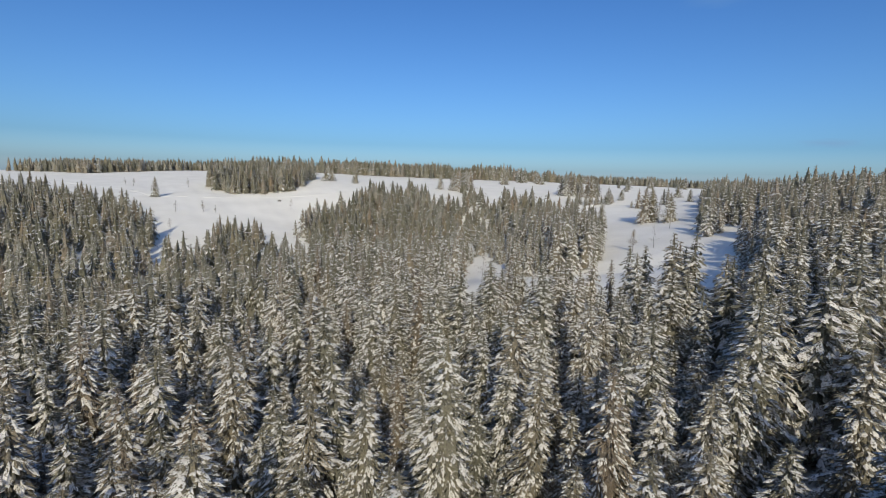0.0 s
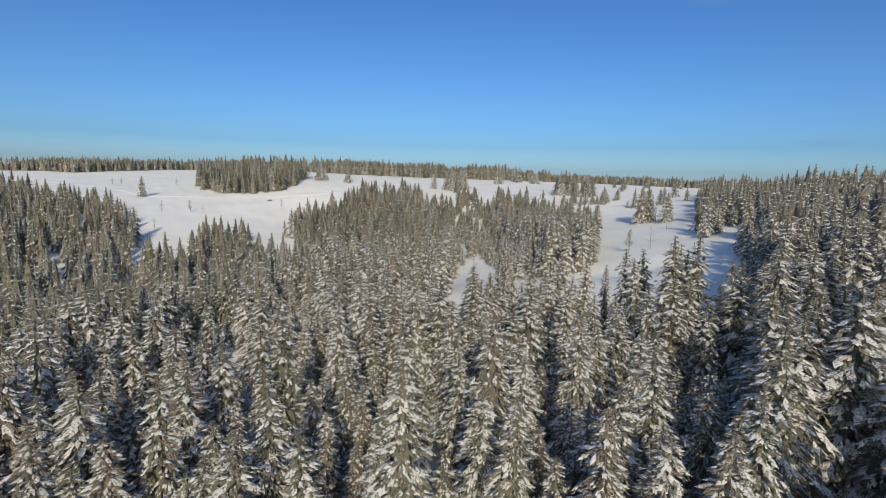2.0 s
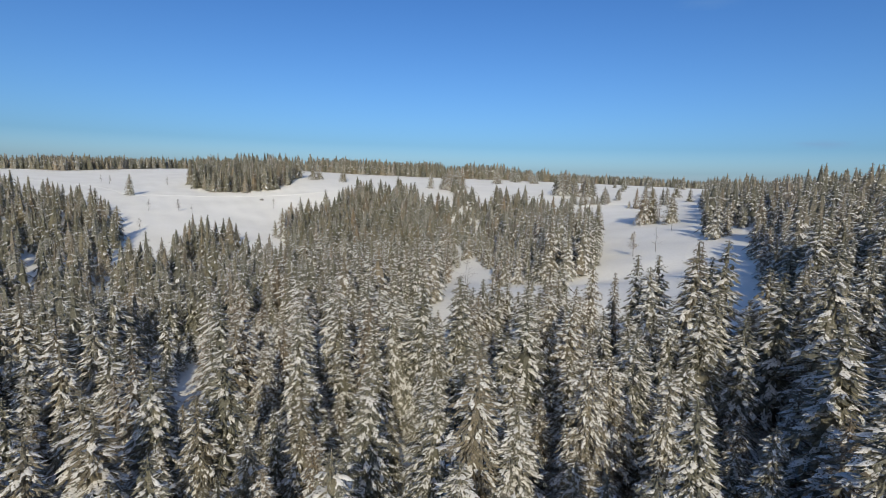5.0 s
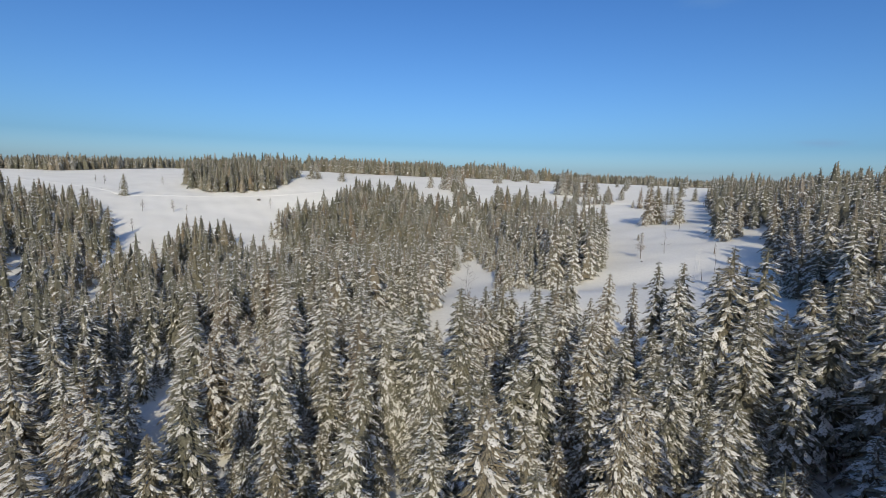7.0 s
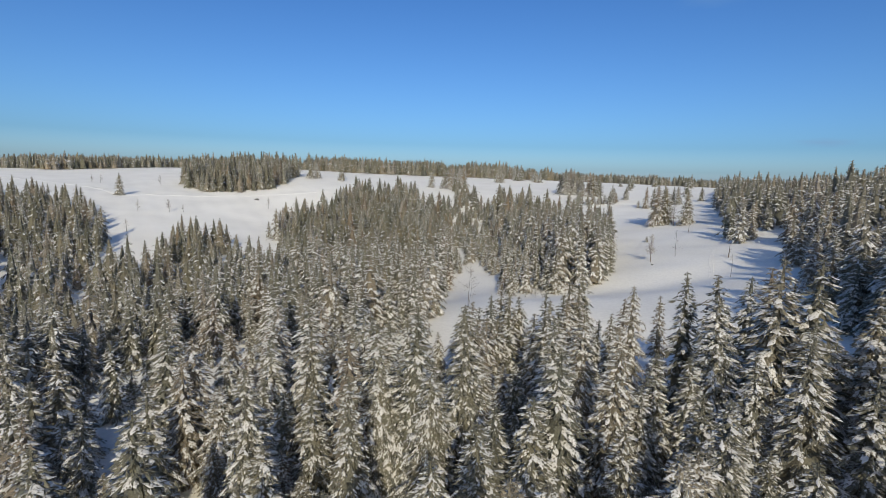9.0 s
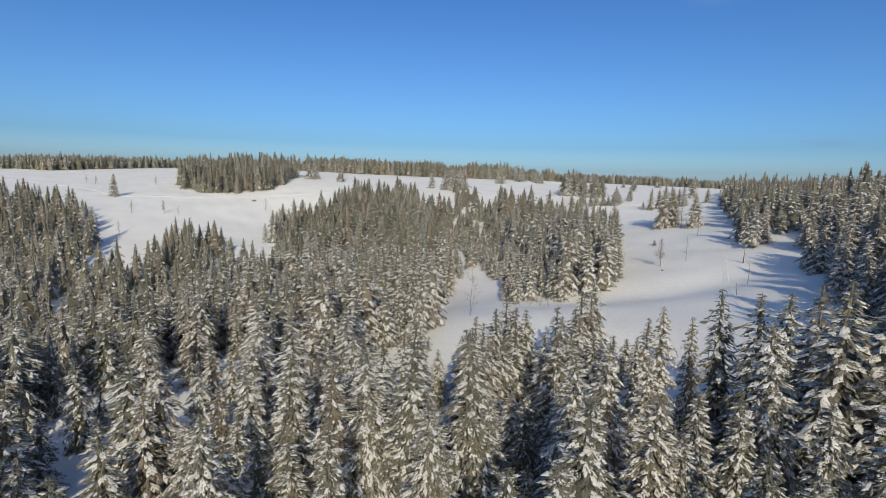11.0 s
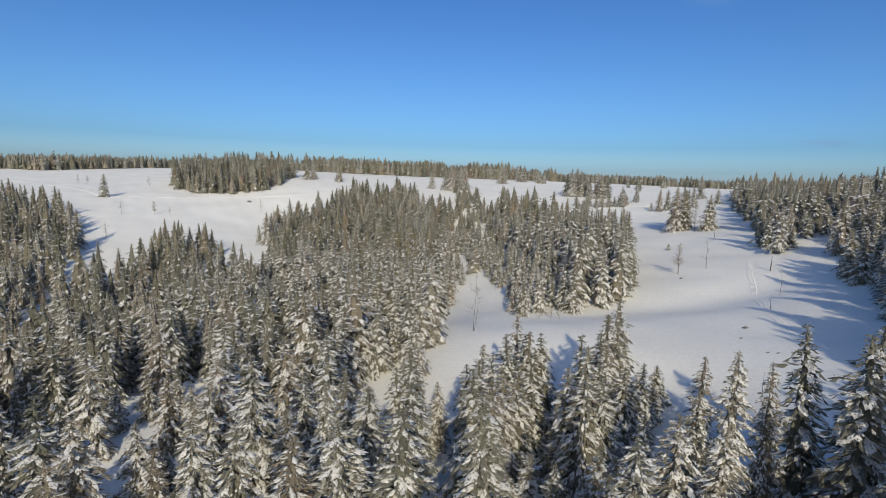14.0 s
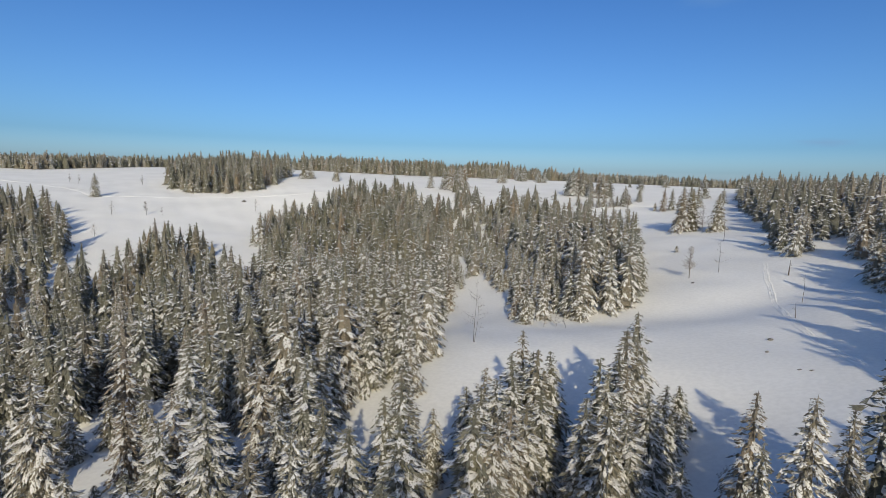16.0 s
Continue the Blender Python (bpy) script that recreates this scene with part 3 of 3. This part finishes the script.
g = np.random.default_rng(77)
FINE = [spruce_shape(g, 17.0, r, 21, 6, 0.98, s, 0.25, 0.88) for r, s in ((3.9, 1.45), (3.4, 1.2), (4.3, 1.65), (3.6, 1.0), (4.1, 1.35))]
MID = [spruce_shape(g, 17.0, r, 16, 5, 1.35, s, 0.25, 0.9) for r, s in ((4.1, 2.35), (3.6, 2.0), (4.5, 2.5), (3.8, 1.7), (4.3, 2.15))]
# MID with less snow, partly to imitate the shade on the left side
DIM_MID = [spruce_shape(g, 17.0, r, 16, 5, 1.35, s, 0.25, 0.88) for r, s in ((4.1, 1.2), (3.6, 0.9), (4.5, 1.35), (3.8, 0.8), (4.3, 1.1))]
FAR = [spruce_shape(g, 17.0, r, 11, 4, 1.85, s, 0.25, 0.82) for r, s in ((4.2, 1.6), (3.7, 1.3), (4.6, 1.8), (3.9, 1.05))]
# FAR with less snow for olive woods; also darkens the valley for its shade
VALE = [spruce_shape(g, 17.0, r, 11, 4, 1.85, s, 0.25, 0.82) for r, s in ((4.2, 0.9), (3.7, 0.7), (4.6, 1.1), (3.9, 0.6))]
DIST = [spruce_shape(g, 17.0, r, 10, 4, 2.0, s, 0.25, 0.8) for r, s in ((4.3, 0.6), (3.8, 0.45), (4.7, 0.75), (4.0, 0.4))]
RIDGE = [spruce_shape(g, 17.0, r, 6, 3, 3.0, s, 0.25, 0.75) for r, s in ((5.4, 0.5), (5.0, 0.4), (6.0, 0.6))]


def with_heights(spots, seed, scale=1.0, tallest=25.0):
    rng = random.Random(seed)
    return [(x, y, min(stature(x, y, rng) * scale * rng.uniform(0.78, 1.14), tallest)) for x, y in spots]


# trees out of view, kept for the shade they cast
hidden = [p for p in rest if p[1] < 18 or abs(p[0] - 5) > 0.9 * p[1] + 12]
shown = [p for p in rest if p not in hidden]
forest("close_forest", [p for p in shown if math.hypot(p[0] - 5, p[1] - 66) < 88], FINE, "snow-laden spruces between the nearest trees", 9)
forest("hollow_forest", [p for p in shown if p[0] < -22 and 88 <= math.hypot(p[0] - 5, p[1] - 66) < 135], DIM_MID, "olive spruces with little snow in the hollow, darkened for its shade", 19)
forest("near_forest", [p for p in shown if p[0] >= -22 and 88 <= math.hypot(p[0] - 5, p[1] - 66) < 135], MID, "dense snow-laden spruce forest on the near slope", 1)
forest("flank_forest", [p for p in shown if math.hypot(p[0] - 5, p[1] - 66) >= 135], FAR, "snow-laden spruce forest further out on the slope", 10)
forest("back_forest", [p for p in hidden if abs(p[0] - 5) < 62], FAR, "unseen spruce forest below the start, heightened on the left for shade", 12)
forest("outer_forest", [p for p in hidden if abs(p[0] - 5) >= 62], RIDGE, "unseen spruce forest beside and behind the near slope, kept for shade", 11)
centre = with_heights(scatter(CENTRE_WOOD, 5.5, 12, FAR_MARKED, lambda x, y: y < 300), 5, 1.2)
centre += with_heights(scatter(CENTRE_WOOD, 7.7, 17, FAR_MARKED + EDGE_TREES, lambda x, y: y >= 300), 15, 1.12)
SADDLE = [(16, 470), (42, 470), (39, 530), (38, 600), (34, 655), (18, 655), (18, 560)]   # thick growth on the saddle
centre += with_heights(scatter(SADDLE, 7.2, 18, FAR_MARKED + centre), 16, 1.12)
centre = [(x, y, min(h, 19.5 if x > 70 else 25.0)) for x, y, h in centre]
forest("centre_wood", [p for p in centre if p[1] < 300], MID, "dense spruce wood with snow behind the clearing", 2)
forest("upper_wood_edge", [p for p in centre if 300 <= p[1] < 420 and p[0] >= 8], FAR, "snowy spruce wood beside the open slope", 33)
forest("upper_wood", [p for p in centre if 300 <= p[1] < 420 and p[0] < 8], VALE, "dense spruce wood climbing the far slope", 3, GREEN_NEEDLES, 1.14)
forest("top_wood", [p for p in centre if p[1] >= 420] + [p for p in EDGE_TREES if p[0] > -140], DIST, "olive green spruce wood at the edge of the snow field", 31, GREEN_NEEDLES, 1.14)
valley = with_heights(scatter(VALLEY_WOOD, 7.5, 13, FAR_MARKED + EDGE_TREES, seen_side), 6, 1.1)
valley = [p for p in valley if abs(p[0] - 5) < 14 + 0.86 * p[1]]
forest("valley_wood", valley + [p for p in EDGE_TREES if p[0] <= -140], VALE, "spruce forest with snow in the valley", 4, GREEN_NEEDLES)
right_side = with_heights(scatter(RIGHT_FOREST, 6.6, 14, [], seen_side), 7, 0.9)
right_side = [p for p in right_side if abs(p[0] - 5) < 14 + 0.86 * p[1]]
forest("slope_forest_near", [p for p in right_side if p[1] < 260 and p[0] < 20 + 0.62 * p[1]], MID, "snowy spruce forest edge beside the clearing", 5)
forest("slope_forest", [p for p in right_side if not (p[1] < 260 and p[0] < 20 + 0.62 * p[1]) and p[0] < 90 + 0.62 * p[1]], FAR, "snowy spruce forest on the rising slope", 6)
forest("grove", with_heights(scatter(GROVE, 6.0, 15, []), 8, 1.5, 31.0), DIST, "compact grove of tall spruces on the snow field", 7, GREEN_NEEDLES)
ridge = with_heights(scatter(RIDGE_WOODS, 6.6, 16, [], lambda x, y: noise.noise((x / 30, y / 30, 8)) > -0.36), 9)
ridge = [(x, y, (0.5 * h + 10.0) * (1.05 if x < -230 else 1.35 if x < 110 else 1.1 if x < 180 else 0.85) * (0.96 + 0.25 * noise.noise((x / 40, y / 40, 3)))) for x, y, h in ridge]
forest("ridge_woods", ridge, RIDGE, "distant spruce woods along the ridge", 8, GREEN_NEEDLES)

rng = random.Random(21)
fmodels = []
for k in range(3):
    r = np.random.default_rng(300 + k)
    tree = new("spruce_tree")
    tagged(tree, ("lone spruce tree standing on the snow field", "dark spruce tree at the edge of the snow field", "spruce tree with snowy boughs on the open slope")[k], "tree", "spruces on the open slopes")
    t = Pieces()
    cone(t, 0.28, -0.6, 15.3, 6, 0, r)
    v, f, _ = t.arrays()
    mesh_object("trunk", v, f, [BARK], smooth=True, parent=tree)
    shape = spruce_shape(r, 17.0, (5.0, 4.3, 5.5)[k], 19, 5, 1.2, 1.8, 0.25, 0.82)
    crown_of(tree, shape, GREEN_NEEDLES, 17.0)
    fmodels.append(tree)
for k, (x, y, h) in enumerate(FAR_MARKED + FAR_MARKED_2):
    h *= 1.06
    model = fmodels[k % 3]
    m, scale = plant(model, x, y, h, rng)
    if y < 460:   # slimmer trees lower on the slope
        scale = (0.8 * scale[0], 0.8 * scale[1], scale[2])
    if k < 3:
        model.matrix_basis = m @ Matrix.Diagonal((*scale, 1))
    else:
        copy_thing(model, m).scale = scale


# ---- bare larches, poles and shrubs on the snow ----
def twig(pieces, a, b, r0, r1, sides=4):
    """A tapered stick from a to b."""
    a, b = np.asarray(a, float), np.asarray(b, float)
    d = (b - a) / max(np.linalg.norm(b - a), 1e-6)
    u = np.cross(d, (0.3, 0.9, 0.2))
    u /= np.linalg.norm(u)
    w = np.cross(d, u)
    t = np.arange(sides) * 2 * math.pi / sides
    ring = np.cos(t)[:, None] * u + np.sin(t)[:, None] * w
    faces = []
    for i in range(sides):
        j = (i + 1) % sides
        faces += [(i, j, sides + j), (i, sides + j, sides + i)]
    pieces.add(np.vstack([a + ring * r0, b + ring * r1]), faces, 0)


def bare_tree(name, x, y, height, girth, branches, bend, seed, label, category, group):
    """A leafless tree: a bent tapering trunk, thin side branches with twigs."""
    rng = np.random.default_rng(seed)
    tree = new(name)
    tagged(tree, label, category, group)
    stem = Pieces()
    side = rng.normal(size=2) * bend

    def at(s):
        return np.array([side[0] * s * s + 0.3 * bend * math.sin(5 * s + seed), side[1] * s * s, height * s - 0.3 * (s == 0)])

    steps = np.linspace(0, 1, 8)
    for a, b in zip(steps[:-1], steps[1:]):
        twig(stem, at(a), at(b), girth * (1 - 0.85 * a), girth * (1 - 0.85 * b), 6)
    v, f, _ = stem.arrays()
    mesh_object("trunk", v, f, [BARK], smooth=True, parent=tree)
    if branches:
        arms = Pieces()
        for _ in range(branches):
            s = 0.25 + 0.73 * rng.random()
            p, a = at(s), rng.random() * 6.28
            reach = height * 0.2 * (1.15 - s) * (0.6 + 0.8 * rng.random()) + 0.3
            q = p + np.array([math.cos(a) * reach, math.sin(a) * reach, reach * (0.25 + 0.4 * rng.random())])
            twig(arms, p, q, girth * 0.2 + 0.02, girth * 0.08 + 0.008, 3)
            for _ in range(7):
                k = 0.3 + 0.7 * rng.random()
                c = p + (q - p) * k
                twig(arms, c, c + rng.normal(size=3) * reach * 0.3 + np.array([0, 0, 0.1]), girth * 0.06 + 0.016, 0.008, 3)
        v, f, m = arms.arrays()
        tagged(mesh_object("crown", v, f, [FROSTED_TWIG], parent=tree), "thin frosted branches", kind="stuff")
    tree.location = (x, y, float(land(x, y)))
    return tree


def frosted_twig_material():
    m, n, l, b = material("frosted_twigs", (0.3, 0.28, 0.26), 0.9)
    geo = n.new("ShaderNodeNewGeometry")
    t = noise_node(n, l, 5, 3, geo.outputs["Position"])
    c = ramp(n, l, t.outputs[0], 0.4, 0.6, (0.16, 0.13, 0.11), (0.55, 0.53, 0.5))
    l.new(c.outputs[0], b.inputs["Base Color"])
    return m


FROSTED_TWIG = frosted_twig_material()
LARCH, GROUP = "leafless frosted larch tree standing on the snow", "bare trees on the snow"
for k, (x, y, h, g, n, bend) in enumerate([(86, 240, 10.5, 0.14, 90, 0.3), (132, 327, 13, 0.14, 70, 0.3), (14, 189, 14.5, 0.07, 12, 0.5), (14.3, 188.6, 12, 0.05, 9, 1.2), (-234, 456, 10, 0.17, 34, 0.3), (-216, 469, 10.5, 0.15, 90, 0.6),
                                            (-208, 476, 6, 0.12, 30, 0.6), (-296, 608, 10, 0.2, 40, 0.5), (-156, 532, 11, 0.17, 36, 0.4), (-350, 593, 9, 0.18, 40, 0.5), (-363, 599, 8, 0.16, 36, 0.5), (-209, 398, 9, 0.15, 30, 0.4)]):
    bare_tree("larch_tree", x, y, h, g, n, bend, 40 + k, LARCH, "tree", GROUP)
for k, (x, y, h, g, n, bend, label) in enumerate([(95, 239, 10, 0.1, 10, 0.7, "thin bare tree with a crooked stem on the snow"), (106, 222, 4.4, 0.2, 2, 0.2, "short broken dead tree trunk in the snow"), (94, 198, 7, 0.07, 3, 0.3, "thin bare sapling beside the ski track"),
                                                   (124, 292, 11, 0.1, 12, 0.6, "slim leaning bare tree on the slope"), (49.5, 131, 9, 0.07, 0, 0.6, "thin crooked bare stem in the clearing"), (83, 184, 3.2, 0.09, 2, 0.2, "short bare stake-like stem in the shade")]):
    bare_tree("bare_tree", x, y, h, g, n, bend, 60 + k, label, "tree", GROUP)
# the last four stand in for dead lower spruce branches at the wood's edge
for k, (x, y, h) in enumerate([(40.5, 132, 2.6), (36, 204.5, 3.2), (33, 206, 2.8), (38, 203, 2.4), (30, 207, 2.2)]):
    bare_tree("shrub", x, y, h, 0.05, 16, 0.5, 80 + k, "small bare twigs in the snow, shrub and dead spruce branches alike", "shrub", "bare shrubs")


# ---- stones ----
def stone(x, y, sx, sy, sz, seed):
    bm = bmesh.new()
    bmesh.ops.create_icosphere(bm, subdivisions=3, radius=1.0)
    for v in bm.verts:
        k = 1 + 0.35 * noise.noise(v.co * 1.3 + Vector((seed, 0, 0))) + 0.12 * noise.noise(v.co * 4)
        v.co = Vector((v.co.x * sx * k, v.co.y * sy * k, v.co.z * sz * k))
    me = bpy.data.meshes.new("stone")
    bm.to_mesh(me)
    bm.free()
    me.materials.append(STONE)
    ob = new("stone", me)
    ob.location = (x, y, float(land(x, y)) + sz * 0.25)
    return tagged(ob, "dark lump showing through the snow cover, stone and dead branch alike", "stone", "stones in the clearing")


# the last two, long and flat, stand in for a fallen branch
for k, p in enumerate([(71.5, 173.5, 0.6, 0.42, 0.28), (66.7, 166.8, 0.3, 0.25, 0.2), (84, 233, 0.5, 0.4, 0.3), (45, 150, 0.22, 0.2, 0.2), (-175, 556, 2.2, 1.5, 1.1), (66, 156.8, 0.42, 0.16, 0.12), (67.2, 155.6, 0.5, 0.14, 0.1)]):
    stone(*p, k * 7.3)


# ---- tracks in the snow ----
def track(name, points, profile, label, category, step=0.6):
    """A strip that follows the land along a line; profile: offset across, height."""
    line = [np.array(p, float) for p in points]
    dense = []
    for i in range(len(line) - 1):
        p0, p1, p2, p3 = line[max(i - 1, 0)], line[i], line[i + 1], line[min(i + 2, len(line) - 1)]
        n = max(2, int(np.linalg.norm(p2 - p1) / step))
        for k in range(n):
            t = k / n
            dense.append(0.5 * (2 * p1 + (p2 - p0) * t + (2 * p0 - 5 * p1 + 4 * p2 - p3) * t * t + (3 * p1 - p0 - 3 * p2 + p3) * t ** 3))
    dense.append(line[-1])
    d = np.array(dense)
    way = np.gradient(d, axis=0)
    way /= np.linalg.norm(way, axis=1)[:, None]
    across = np.stack([way[:, 1], -way[:, 0]], -1)
    rng = np.random.default_rng(len(points))
    d = d + across * (0.12 * np.sin(np.arange(len(d)) * 0.13) + 0.06 * np.sin(np.arange(len(d)) * 0.41))[:, None]
    rows = []
    for off, up in profile:
        q = d + across * (off + rng.normal(size=(len(d), 1)) * 0.07)
        fade = np.minimum(1, np.minimum(np.arange(len(d)), np.arange(len(d))[::-1]) / 6.0)
        rows.append(np.stack([q[:, 0], q[:, 1], land(q[:, 0], q[:, 1]) + up * (fade if abs(up) > 0.03 else 1) * (1 + 0.5 * rng.normal(size=len(d)))], -1))
    k, n = len(profile), len(d)
    verts = np.stack(rows, 1).reshape(-1, 3)
    i = (np.arange(n - 1)[:, None] * k + np.arange(k - 1)).ravel()
    ob = mesh_object(name, verts, np.stack([i, i + 1, i + k + 1, i + k], -1), [SNOW], smooth=True)
    return tagged(ob, label, category, kind="structure")


track("ski_track", [(110, 240), (107, 234.5), (100.5, 223.5), (96, 213.6), (91, 203.6), (85.5, 192.4), (81.2, 181.7), (77.5, 171), (76, 165), (74.6, 158), (73.3, 151.8)],
      [(-0.95, -0.05), (-0.6, 0.05), (-0.42, 0.1), (-0.26, 0.01), (-0.1, 0.04), (0.1, 0.06), (0.26, 0.01), (0.42, 0.08), (0.6, 0.04), (0.95, -0.05)],
      "ski tracks pressed into the snow of the clearing", "ski track")
track("snow_road", [(-470, 590), (-419, 583), (-375, 568), (-320, 546), (-286, 520), (-261, 532), (-230, 543), (-197, 566), (-166, 587), (-135, 609), (-100, 640)],
      [(-4.0, -0.1), (-2.6, 0.35), (-1.8, 0.42), (2.0, 0.4), (3.2, 0.3), (4.4, -0.1)], "snow-covered road bank across the upper field", "road", 3.0)
track("field_bank", [(40, 790), (59, 773), (97, 759), (144, 762), (190, 770)], [(-4, -0.1), (-2.0, 0.7), (2.2, 0.6), (4.8, -0.1)], "low snow bank on the far field", "bank", 3.0)
track("slope_bank", [(108, 420), (118, 452), (130, 481), (144, 494), (158, 480), (175, 465)], [(-3.5, -0.1), (-1.8, 0.8), (1.6, 0.8), (3.5, -0.1)], "low snow bank on the open slope", "bank", 2.0)
track("forest_road", [(-64, 100), (-60, 118), (-56.5, 138), (-55, 148), (-51, 157), (-46, 165), (-42, 172), (-38, 182)],
      [(-3.6, -0.1), (-2.9, 0.5), (-2.2, 0.55), (-1.7, 0.12), (-0.6, 0.2), (0.6, 0.16), (1.8, 0.12), (2.3, 0.45), (3.4, -0.1)], "snowed-in forest road with a low bank", "road", 1.0)
